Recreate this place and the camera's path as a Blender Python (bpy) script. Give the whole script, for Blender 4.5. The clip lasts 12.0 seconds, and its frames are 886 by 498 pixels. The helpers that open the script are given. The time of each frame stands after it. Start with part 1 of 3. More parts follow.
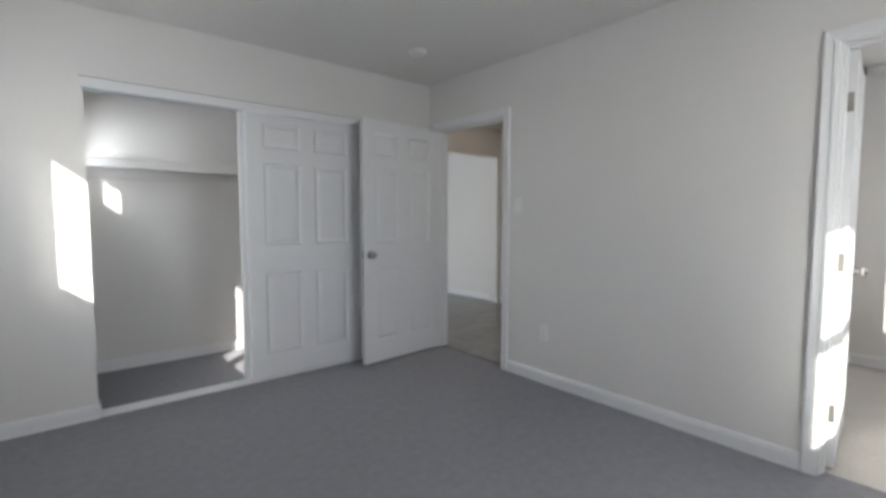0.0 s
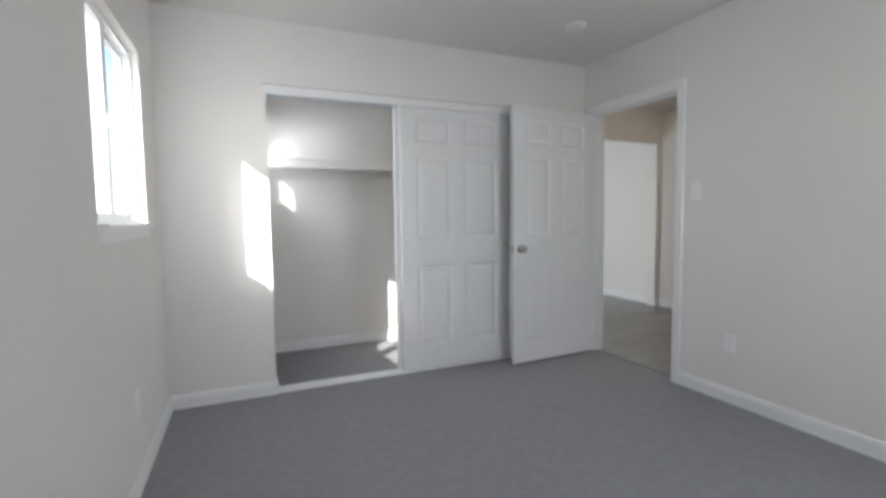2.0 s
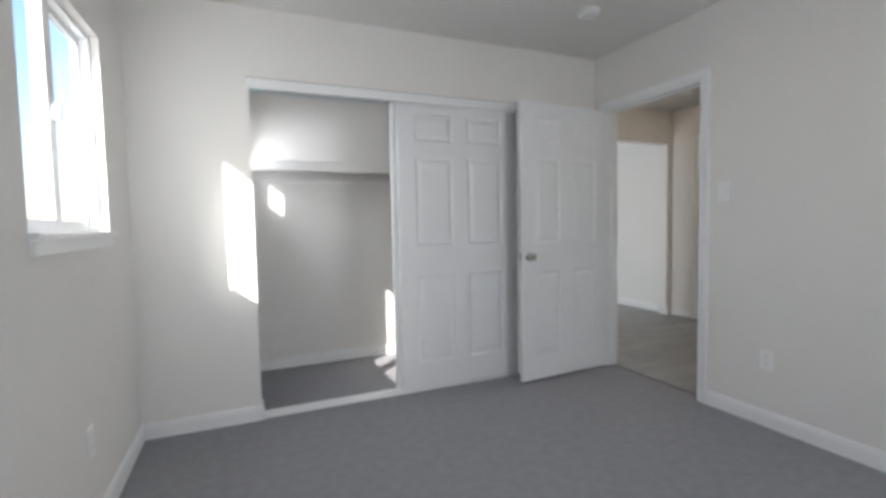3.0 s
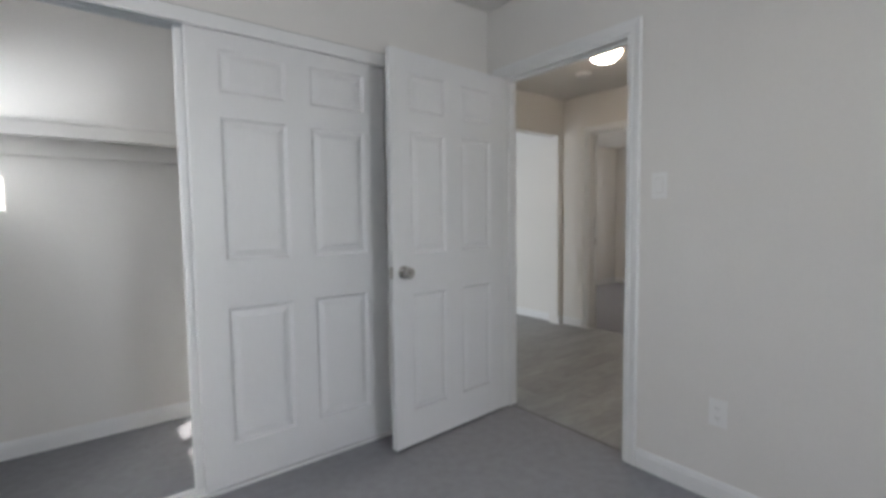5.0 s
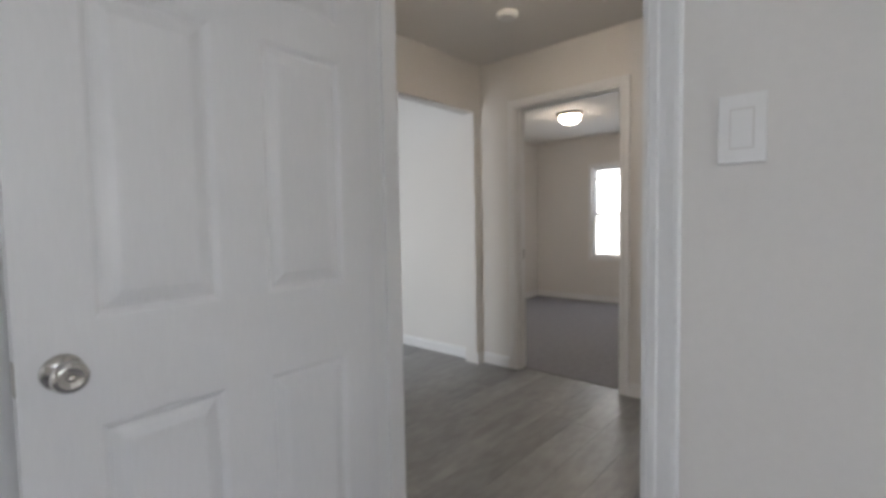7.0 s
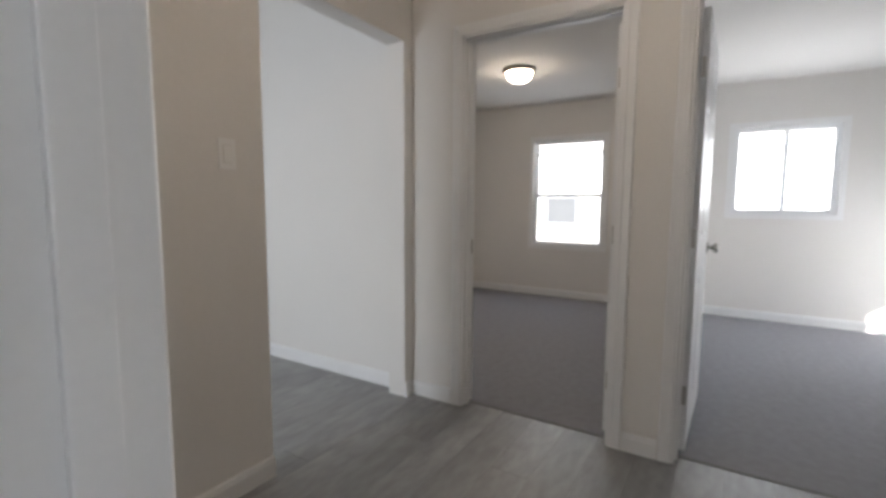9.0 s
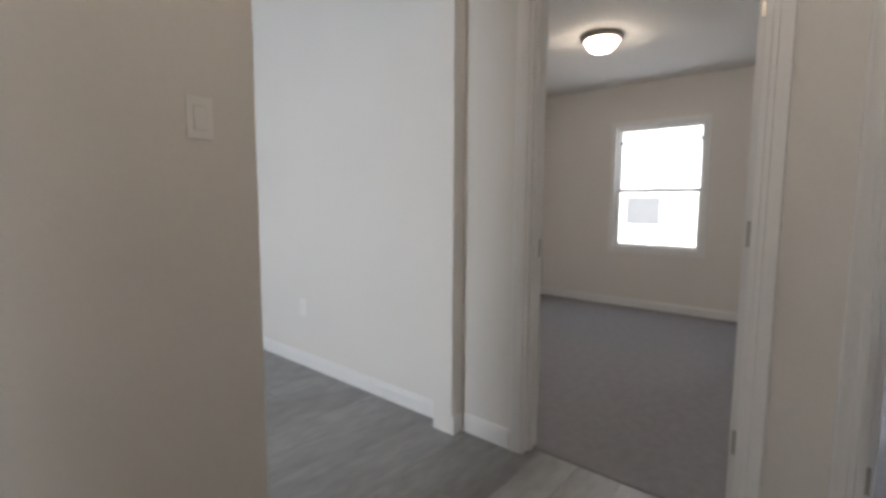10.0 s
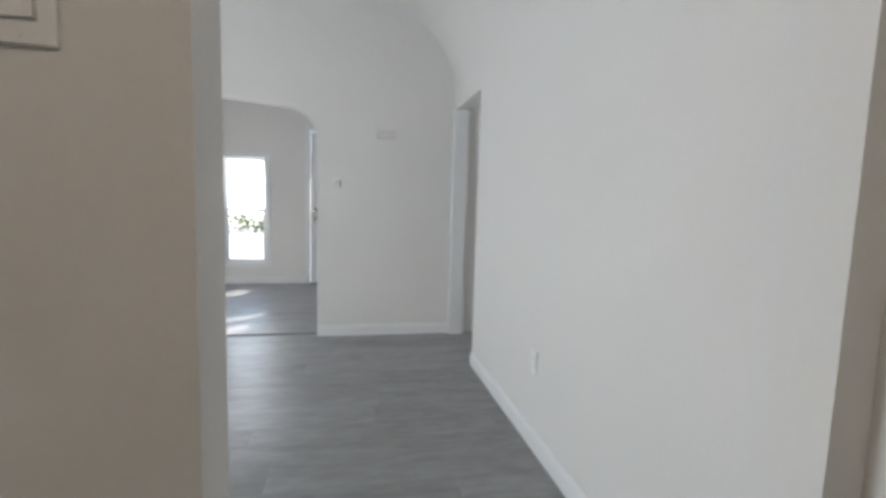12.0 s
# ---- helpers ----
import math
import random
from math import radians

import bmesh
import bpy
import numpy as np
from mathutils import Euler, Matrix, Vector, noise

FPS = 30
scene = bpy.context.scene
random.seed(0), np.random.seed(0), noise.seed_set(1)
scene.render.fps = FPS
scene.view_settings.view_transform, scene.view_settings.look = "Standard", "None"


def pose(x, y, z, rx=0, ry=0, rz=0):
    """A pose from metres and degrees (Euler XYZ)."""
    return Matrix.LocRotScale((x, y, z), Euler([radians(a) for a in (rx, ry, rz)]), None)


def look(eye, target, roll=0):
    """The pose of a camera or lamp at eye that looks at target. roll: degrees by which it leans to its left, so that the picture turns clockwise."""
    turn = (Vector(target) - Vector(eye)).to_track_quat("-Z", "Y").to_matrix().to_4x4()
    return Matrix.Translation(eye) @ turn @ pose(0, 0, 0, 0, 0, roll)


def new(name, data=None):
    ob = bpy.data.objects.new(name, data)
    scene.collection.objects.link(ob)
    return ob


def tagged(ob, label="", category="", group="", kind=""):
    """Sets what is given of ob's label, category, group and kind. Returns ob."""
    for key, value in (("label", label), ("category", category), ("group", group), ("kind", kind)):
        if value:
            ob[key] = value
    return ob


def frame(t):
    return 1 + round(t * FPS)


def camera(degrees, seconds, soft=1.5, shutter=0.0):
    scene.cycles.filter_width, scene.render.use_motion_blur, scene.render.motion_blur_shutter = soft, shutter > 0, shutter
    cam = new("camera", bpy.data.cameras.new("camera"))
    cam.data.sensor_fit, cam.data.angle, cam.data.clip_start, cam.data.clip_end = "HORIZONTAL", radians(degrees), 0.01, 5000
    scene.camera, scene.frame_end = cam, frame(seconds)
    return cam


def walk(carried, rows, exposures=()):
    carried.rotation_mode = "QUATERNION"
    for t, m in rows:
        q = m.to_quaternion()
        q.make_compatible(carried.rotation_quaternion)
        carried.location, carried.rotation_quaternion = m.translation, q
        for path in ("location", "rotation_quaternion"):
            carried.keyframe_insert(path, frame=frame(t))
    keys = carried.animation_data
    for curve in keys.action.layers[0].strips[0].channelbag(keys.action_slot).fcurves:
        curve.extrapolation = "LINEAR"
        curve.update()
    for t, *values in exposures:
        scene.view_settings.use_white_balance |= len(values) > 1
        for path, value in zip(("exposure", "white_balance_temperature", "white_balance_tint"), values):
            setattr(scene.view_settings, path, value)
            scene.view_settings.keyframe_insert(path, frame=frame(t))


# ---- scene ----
cam = camera(88.0, 12.0, soft=3.5)
PATH = [
    (0, (-0.140, 0.046, 1.235), (1.145, 1.572, 1.097), 0.1),
    (0.5, (-0.170, 0.025, 1.225), (0.900, 1.690, 1.09), -0.4),
    (1, (-0.150, 0.152, 1.205), (0.778, 1.920, 1.07), -0.5),
    (1.5, (-0.146, 0.197, 1.185), (0.693, 2.008, 1.046), -0.6),
    (2, (-0.148, 0.262, 1.180), (0.643, 2.094, 1.042), -0.7),
    (2.5, (-0.128, 0.379, 1.174), (0.644, 2.221, 1.058), -1.0),
    (4.5, (0.387, 1.144, 1.182), (1.474, 2.817, 1.047), -1.2),
    (5, (0.568, 1.369, 1.195), (1.796, 2.943, 1.062), -0.7),
    (5.5, (0.841, 1.584, 1.178), (2.169, 3.075, 1.061), -0.6),
    (6, (1.138, 1.821, 1.182), (2.545, 3.236, 1.056), -0.65),
    (6.5, (1.42, 2.056, 1.180), (2.882, 3.415, 1.061), -0.7),
    (7, (1.679, 2.254, 1.18), (3.169, 3.584, 1.069), -1.0),
    (7.5, (1.92, 2.444, 1.176), (3.459, 3.716, 1.068), -0.8),
    (7.7, (2.052, 2.514, 1.178), (3.623, 3.744, 1.044), -0.9),
    (9.3, (2.659, 3.036, 1.175), (4.356, 4.076, 0.975), 0.5),
    (9.5, (2.777, 3.067, 1.161), (4.428, 4.178, 0.96), 0.4),
    (10, (3.028, 3.225, 1.121), (4.542, 4.517, 0.925), 0.3),
    (10.5, (3.3, 3.466, 1.095), (4.623, 4.954, 0.912), 0.2),
    (11, (3.541, 3.643, 1.102), (4.590, 5.337, 0.917), -0.3),
    (11.5, (3.767, 3.803, 1.150), (4.563, 5.628, 0.945), 1.0),
    (11.8, (3.857, 3.918, 1.141), (4.420, 5.826, 0.935), 1.5),
    (12, (3.914, 4.000, 1.143), (4.306, 5.951, 0.943), 1.7),
]
LAMP, DAY, SKY, SUN_POWER = 15.0, 0.39, 0.15, 5.0
EXPOSURES = [(0.0, 1.12, 6260, 9), (0.5, 1.22, 6290, 9), (1.2, 1.38, 6300, 9), (2.5, 1.42, 6320, 9), (4.5, 1.41, 6320, 9), (5.5, 1.34, 6320, 9), (7.5, 1.43, 6400, 11), (9.5, 1.40, 6330, 11), (10.5, 1.49, 6350, 11), (11.4, 1.52, 6350, 10), (12.0, 1.50, 6280, 9)]
walk(cam, [(t, look(e, g, r)) for t, e, g, r in PATH], EXPOSURES)

# ---------------------------------------------------------------- world and sun
SUN = Vector((1.0, 0.93, -0.77)).normalized()
world = bpy.data.worlds.new("sky")
scene.world = world
world.use_nodes = True
wn = world.node_tree.nodes
sky = wn.new("ShaderNodeTexSky")
sky.sky_type, sky.sun_disc = "NISHITA", False
sky.sun_elevation, sky.sun_rotation = radians(29.4), math.atan2(-SUN.x, -SUN.y)
wn["Background"].inputs["Strength"].default_value = SKY
world.node_tree.links.new(sky.outputs[0], wn["Background"].inputs["Color"])
sun = new("sun", bpy.data.lights.new("sun", "SUN"))
sun.data.energy, sun.data.angle, sun.data.color = SUN_POWER, radians(0.5), (1.0, 0.93, 0.84)
sun.matrix_world = look((-20, -22, 16), Vector((-20, -22, 16)) + SUN)


def sky_window(name, at, to, w, h, power, color=(0.95, 0.965, 1.0)):
    """Sky daylight as an area lamp in a window's opening; some openings are added."""
    ob = new(name, bpy.data.lights.new(name, "AREA"))
    ob.data.shape, ob.data.size, ob.data.size_y, ob.data.energy, ob.data.color = "RECTANGLE", w, h, power, color
    ob.matrix_world = look(at, to)
    return ob


sky_window("skylight_bedroom_west", (-0.70, 2.63, 1.60), (0.35, 3.6, 0.9), 0.78, 0.74, 6 * DAY)
sky_window("skylight_closet_west", (-0.135, 4.08, 1.74), (1, 4.08, 0.9), 0.46, 0.44, 8 * DAY)
sky_window("skylight_bedroom_south", (1.665, -0.735, 1.655), (0.3, 1.6, 0.8), 0.8, 1.05, 20 * DAY)
sky_window("skylight_second_bedroom_east", (8.32, 2.55, 1.5), (5, 2.55, 1.3), 0.76, 0.76, 8 * DAY)
sky_window("skylight_second_bedroom_south", (7.485, 0.78, 0.73), (7.485, 3, 0.9), 0.8, 0.56, 15 * DAY)
sky_window("skylight_third_bedroom_east", (8.32, 4.70, 1.61), (5.8, 4.70, 0.8), 0.76, 0.62, 4.6 * DAY)
# Made-up fill: no dining room window is seen here; it brightens the room.
sky_window("fill_dining_west", (0.85, 5.45, 0.91), (3, 5.6, 1.15), 0.86, 0.8, 42 * DAY, (0.92, 0.965, 1.0))
sky_window("skylight_living_north", (2.545, 10.55, 1.32), (2.545, 9, 1.1), 0.5, 0.64, 9 * DAY)
# Made-up fill for the living room, set in the unseen low opening.
sky_window("fill_living_west", (1.15, 8.335, 0.76), (3, 8.6, 0.7), 0.38, 0.76, 10 * DAY)
# Added kitchen fill; its window is made up and out of view.
sky_window("fill_kitchen", (6.45, 8.47, 1.55), (6.2, 7, 1.3), 0.65, 0.85, 14 * DAY)
# Added bathroom fill; no source for it is known.
sky_window("fill_bathroom", (3.9, -0.735, 1.6), (3.9, 1, 1.2), 0.55, 0.55, 10 * DAY)


# ---------------------------------------------------------------- materials
def mat(name, color, rough=0.5, metal=0.0, spread=0.05, scale=3.0, fine=120.0, bump=0.0, bump_scale=200.0, stretch=(1, 1, 1), rand=0.0, spec=0.5, coat=0.0):
    """Paint, fabric or metal: a base colour, mottled at two scales, with fine relief."""
    m = bpy.data.materials.new(name)
    m.use_nodes = True
    n, l = m.node_tree.nodes, m.node_tree.links
    p = n["Principled BSDF"]
    p.inputs["Roughness"].default_value, p.inputs["Metallic"].default_value = rough, metal
    p.inputs["Specular IOR Level"].default_value = spec
    p.inputs["Coat Weight"].default_value = coat
    geo = n.new("ShaderNodeNewGeometry")
    mp = n.new("ShaderNodeMapping")
    mp.inputs["Scale"].default_value = stretch
    l.new(geo.outputs["Position"], mp.inputs["Vector"])
    vec = mp.outputs["Vector"]
    info = n.new("ShaderNodeObjectInfo")
    if rand:
        add = n.new("ShaderNodeVectorMath")
        add.operation = "ADD"
        mul = n.new("ShaderNodeMath")
        mul.operation = "MULTIPLY"
        mul.inputs[1].default_value = 37.0
        l.new(info.outputs["Random"], mul.inputs[0])
        l.new(vec, add.inputs[0])
        l.new(mul.outputs[0], add.inputs[1])
        vec = add.outputs[0]
    value = None
    for s, amount, detail in ((scale, spread, 4), (fine, spread * 0.8, 2)):
        t = n.new("ShaderNodeTexNoise")
        t.inputs["Scale"].default_value, t.inputs["Detail"].default_value = s, detail
        l.new(vec, t.inputs["Vector"])
        r = n.new("ShaderNodeMapRange")
        r.inputs["From Min"].default_value, r.inputs["From Max"].default_value = 0.3, 0.7
        r.inputs["To Min"].default_value, r.inputs["To Max"].default_value = 1 - amount, 1 + amount
        l.new(t.outputs["Fac"], r.inputs["Value"])
        if value is None:
            value = r.outputs[0]
        else:
            k = n.new("ShaderNodeMath")
            k.operation = "MULTIPLY"
            l.new(value, k.inputs[0])
            l.new(r.outputs[0], k.inputs[1])
            value = k.outputs[0]
    if rand:
        r = n.new("ShaderNodeMapRange")
        r.inputs["To Min"].default_value, r.inputs["To Max"].default_value = 1 - rand, 1 + rand
        l.new(info.outputs["Random"], r.inputs["Value"])
        k = n.new("ShaderNodeMath")
        k.operation = "MULTIPLY"
        l.new(value, k.inputs[0])
        l.new(r.outputs[0], k.inputs[1])
        value = k.outputs[0]
    c = n.new("ShaderNodeVectorMath")
    c.operation = "SCALE"
    c.inputs[0].default_value = color
    l.new(value, c.inputs["Scale"])
    l.new(c.outputs[0], p.inputs["Base Color"])
    if bump:
        t = n.new("ShaderNodeTexNoise")
        t.inputs["Scale"].default_value, t.inputs["Detail"].default_value = bump_scale, 3
        l.new(vec, t.inputs["Vector"])
        b = n.new("ShaderNodeBump")
        b.inputs["Strength"].default_value, b.inputs["Distance"].default_value = bump, 0.003
        l.new(t.outputs["Fac"], b.inputs["Height"])
        l.new(b.outputs[0], p.inputs["Normal"])
    return m


WALL = mat("wall_paint", (0.75, 0.73, 0.705), 0.75, spread=0.012, scale=1.6, fine=60, bump=0.12, bump_scale=160, spec=0.3)
CEILING = mat("ceiling_paint", (0.76, 0.745, 0.72), 0.85, spread=0.012, scale=1.2, fine=50, bump=0.16, bump_scale=110, spec=0.2)
TRIM = mat("trim_paint", (0.80, 0.80, 0.80), 0.38, spread=0.012, scale=4, fine=90, bump=0.03, bump_scale=60)
DOOR = mat("door_paint", (0.77, 0.77, 0.775), 0.36, spread=0.015, scale=3, fine=140, bump=0.06, bump_scale=90, stretch=(1, 1, 0.15))
CARPET = mat("carpet", (0.285, 0.284, 0.304), 0.95, spread=0.07, scale=20, fine=230, bump=1.0, bump_scale=240, spec=0.1)
PLANK = mat("vinyl_plank", (0.262, 0.264, 0.266), 0.36, spread=0.14, scale=2.4, fine=9.0, bump=0.03, bump_scale=60, stretch=(1.0, 2.9, 1), rand=0.10, spec=0.45)
JOINT = mat("plank_joint", (0.20, 0.20, 0.20), 0.8, spread=0.05)
BATHFLOOR = mat("bath_vinyl", (0.52, 0.49, 0.45), 0.35, spread=0.05, scale=5, fine=40)
NICKEL = mat("satin_nickel", (0.55, 0.53, 0.50), 0.2, metal=1.0, spread=0.04, scale=30, fine=300)
HINGE = mat("hinge_steel", (0.45, 0.43, 0.40), 0.4, metal=1.0, spread=0.06, scale=30, fine=300)
BEIGE = mat("beige_plastic", (0.68, 0.66, 0.635), 0.6, spread=0.02, scale=20)
PAN = mat("tan_enamel", (0.50, 0.43, 0.36), 0.4, spread=0.03, scale=12)
PLASTIC = mat("white_plastic", (0.81, 0.805, 0.795), 0.3, spread=0.01, scale=20)
SLOT = mat("outlet_slot", (0.42, 0.41, 0.40), 0.7, spread=0.04)
TEAL = mat("teal_plastic", (0.42, 0.56, 0.56), 0.5, spread=0.03, scale=20)
DARKGAP = mat("dark_slot", (0.16, 0.155, 0.15), 0.7, spread=0.05)
VINYL = mat("window_vinyl", (0.80, 0.81, 0.82), 0.35, spread=0.012, scale=10)
ALU = mat("track_aluminium", (0.62, 0.64, 0.66), 0.35, metal=0.9, spread=0.04, scale=20, stretch=(0.2, 4, 4))
STUCCO = mat("pale_stucco", (0.80, 0.79, 0.77), 0.9, spread=0.08, scale=2, fine=40, bump=0.5, bump_scale=60)
ROOF = mat("roof_shingle", (0.16, 0.14, 0.13), 0.9, spread=0.2, scale=4, fine=40)
CONCRETE = mat("concrete", (0.55, 0.54, 0.52), 0.9, spread=0.1, scale=1.5, fine=40, bump=0.3)
LEAF = mat("hedge_leaf", (0.12, 0.14, 0.075), 0.6, spread=0.35, scale=6, fine=40)
DARKGLASS = mat("dark_glass", (0.17, 0.175, 0.185), 0.12, spread=0.02, spec=0.3)


def glow(name, color, strength):
    m = bpy.data.materials.new(name)
    m.use_nodes = True
    p = m.node_tree.nodes["Principled BSDF"]
    p.inputs["Base Color"].default_value = (0.9, 0.88, 0.84, 1)
    p.inputs["Roughness"].default_value = 0.25
    p.inputs["Emission Color"].default_value = (*color, 1)
    p.inputs["Emission Strength"].default_value = strength
    return m


BOWL = glow("lit_glass_bowl", (1.0, 0.83, 0.65), LAMP)

GLASS = bpy.data.materials.new("window_glass")
GLASS.use_nodes = True
gp = GLASS.node_tree.nodes["Principled BSDF"]
gp.inputs["Transmission Weight"].default_value, gp.inputs["Roughness"].default_value, gp.inputs["IOR"].default_value = 1.0, 0.0, 1.05
gp.inputs["Base Color"].default_value = (0.97, 0.99, 0.98, 1)


# ---------------------------------------------------------------- mesh helpers
def mesh_of(name, bm, material):
    bmesh.ops.recalc_face_normals(bm, faces=bm.faces)
    me = bpy.data.meshes.new(name)
    bm.to_mesh(me)
    bm.free()
    me.materials.append(material)
    return me


def part(name, bm, material, parent, label="", smooth=False):
    me = bm if isinstance(bm, bpy.types.Mesh) else mesh_of(name, bm, material)
    if smooth:
        me.shade_smooth()
    ob = new(name, me)
    ob.parent = parent
    return tagged(ob, label) if label else ob


def thing(name, label, category, m=None, group="", kind=""):
    ob = new(name)
    ob.empty_display_size = 0.05
    if m is not None:
        ob.matrix_world = m
    return tagged(ob, label, category, group, kind)


def box(bm, a, b, bevel=0.0):
    a, b = Vector(a), Vector(b)
    vs = [bm.verts.new((x, y, z)) for x in (a.x, b.x) for y in (a.y, b.y) for z in (a.z, b.z)]
    fs = [bm.faces.new([vs[i] for i in q]) for q in ((0, 1, 3, 2), (4, 6, 7, 5), (0, 4, 5, 1), (2, 3, 7, 6), (0, 2, 6, 4), (1, 5, 7, 3))]
    if bevel:
        es = {e for f in fs for e in f.edges}
        bmesh.ops.bevel(bm, geom=list(es), offset=bevel, segments=2, affect="EDGES", profile=0.6)
    return bm


def boxes(*items, bevel=0.0):
    bm = bmesh.new()
    for a, b in items:
        box(bm, a, b, bevel)
    return bm


def lathe(profile, steps=32, axis="Z"):
    """A turned solid from (radius, height) pairs."""
    bm = bmesh.new()
    rings = []
    for r, h in profile:
        ring = []
        for i in range(steps if r > 1e-6 else 1):
            a = 2 * math.pi * i / steps
            u, v = r * math.cos(a), r * math.sin(a)
            ring.append(bm.verts.new((u, v, h) if axis == "Z" else (u, h, v) if axis == "Y" else (h, u, v)))
        rings.append(ring)
    for p, q in zip(rings, rings[1:]):
        for i in range(steps):
            j = (i + 1) % steps
            if len(p) == 1 and len(q) > 1:
                bm.faces.new((p[0], q[i], q[j]))
            elif len(q) == 1 and len(p) > 1:
                bm.faces.new((p[i], p[j], q[0]))
            elif len(p) > 1:
                bm.faces.new((p[i], p[j], q[j], q[i]))
    return bm


def sweep(profile, path, closed=False):
    """A moulding: profile of (u, v) carried along points with (place, u axis, v axis)."""
    bm = bmesh.new()
    rows = [[bm.verts.new(Vector(p) + Vector(ua) * u + Vector(va) * v) for u, v in profile] for p, ua, va in path]
    n = len(profile)
    for a, b in zip(rows, rows[1:]):
        for i in range(n):
            j = (i + 1) % n
            bm.faces.new((a[i], a[j], b[j], b[i]))
    bm.faces.new(rows[0])
    bm.faces.new(rows[-1][::-1])
    return bm


def slab(name, axis, p0, p1, a0, a1, z0, z1, holes, material, label):
    """A wall of thickness p0..p1 across axis ('x' or 'y'), running a0..a1, with openings (a0, a1, z0, z1) cut through."""
    us = sorted({a0, a1, *[h[0] for h in holes], *[h[1] for h in holes]})
    zs = sorted({z0, z1, *[h[2] for h in holes], *[h[3] for h in holes]})
    us, zs = [u for u in us if a0 <= u <= a1], [z for z in zs if z0 <= z <= z1]

    def solid(i, j):
        if not (0 <= i < len(us) - 1 and 0 <= j < len(zs) - 1):
            return False
        u, z = (us[i] + us[i + 1]) / 2, (zs[j] + zs[j + 1]) / 2
        return not any(h[0] < u < h[1] and h[2] < z < h[3] for h in holes)

    bm, seen = bmesh.new(), {}

    def v(p, u, z):
        if (p, u, z) not in seen:
            seen[p, u, z] = bm.verts.new((p, u, z) if axis == "x" else (u, p, z))
        return seen[p, u, z]

    for i in range(len(us) - 1):
        for j in range(len(zs) - 1):
            if not solid(i, j):
                continue
            ua, ub, za, zb = us[i], us[i + 1], zs[j], zs[j + 1]
            for p in (p0, p1):
                bm.faces.new((v(p, ua, za), v(p, ub, za), v(p, ub, zb), v(p, ua, zb)))
            for di, dj, e in ((-1, 0, ((ua, za), (ua, zb))), (1, 0, ((ub, za), (ub, zb))), (0, -1, ((ua, za), (ub, za))), (0, 1, ((ua, zb), (ub, zb)))):
                if not solid(i + di, j + dj):
                    (q, w), (r, s) = e
                    bm.faces.new((v(p0, q, w), v(p0, r, s), v(p1, r, s), v(p1, q, w)))
    return tagged(new(name, mesh_of(name, bm, material)), label, "wall", kind="structure")


# ---------------------------------------------------------------- setting: walls
CZ = 2.46
XW, XD, YC, XE, YH = -0.612, 2.60, 3.50, 4.766, 4.578
ML = "smooth painted off-white plaster wall"
BATH = (-0.26, 0.524, 0, 2.035)
DOOR1 = (2.540, 3.386, 0, 2.042)
DOOR3 = (3.402, 4.242, 0, 2.075)
DOOR2 = (2.30, 3.135, 0, 2.075)
WEST = (2.20, 3.065, 1.17, 2.03)
XL = -0.02  # closet's end wall
CLOSET_WINDOW = (3.80, 4.36, 1.47, 2.01)
slab("wall_west", "x", XW - 0.10, XW, -0.75, YC + 0.115, 0, CZ, [WEST], WALL, ML + " with a sliding window")
# The second opening is unseen, added to let the bathroom fill in.
slab("wall_south", "y", -0.75, -0.65, XW, 5.15, 0, CZ, [(1.205, 2.12, 1.085, 2.23), (3.6, 4.2, 1.3, 1.9)], WALL, ML + " with a sash window")
slab("wall_closet", "y", YC, YC + 0.115, XW, XD, 0, CZ, [(0.012, 1.872, 0, 2.035)], WALL, ML + " round the closet opening")
slab("wall_bedroom_east", "x", XD, XD + 0.115, -0.65, 4.60, 0, CZ, [BATH, DOOR1], WALL, ML + " with two doorways")
slab("wall_closet_left", "x", XL - 0.12, XL, YC + 0.115, 4.60, 0, CZ, [CLOSET_WINDOW], WALL, ML + " inside the closet with a small window")
slab("wall_closet_back", "y", 4.52, 4.60, XL, XD, 0, CZ, [], WALL, ML + " at the back of the closet")
slab("wall_hall_north", "y", YH, YH + 0.12, XD + 0.115, XE, 0, 2.58, [(3.737, 4.685, 0, 2.08)], WALL, ML + " with a wide plain opening")
slab("wall_hall_east", "x", XE, XE + 0.115, 1.50, 7.90, 0, 2.58, [DOOR2, DOOR3, (7.085, 7.835, 0, 1.92)], WALL, ML + " with three doorways")
slab("wall_hall_south", "y", 1.38, 1.50, XD + 0.115, XE + 0.115, 0, CZ, [], WALL, ML)
slab("wall_bath_north", "y", 0.76, 0.87, XD + 0.115, 8.178, 0, CZ, [(7.02, 7.95, 0.40, 1.05)], WALL, ML)
slab("wall_bath_east", "x", 5.0, 5.11, -0.65, 0.76, 0, CZ, [], WALL, ML)
slab("wall_second_bedroom_west", "x", XE, XE + 0.115, 0.87, 1.38, 0, CZ, [], WALL, ML)
slab("wall_partition", "y", 3.22, 3.33, XE + 0.115, 8.178, 0, CZ, [], WALL, ML + " between two bedrooms")
slab("wall_far_east", "x", 8.178, 8.318, 0.76, 6.20, 0, CZ, [(2.10, 2.955, 1.085, 1.95), (4.24, 5.115, 0.65, 1.96)], WALL, ML + " with two windows")
slab("wall_third_bedroom_north", "y", 6.02, 6.14, XE + 0.115, 8.178, 0, CZ, [], WALL, ML)
slab("wall_kitchen_east", "x", 7.0, 7.1, 6.14, 8.5, 0, CZ, [], WALL, ML)
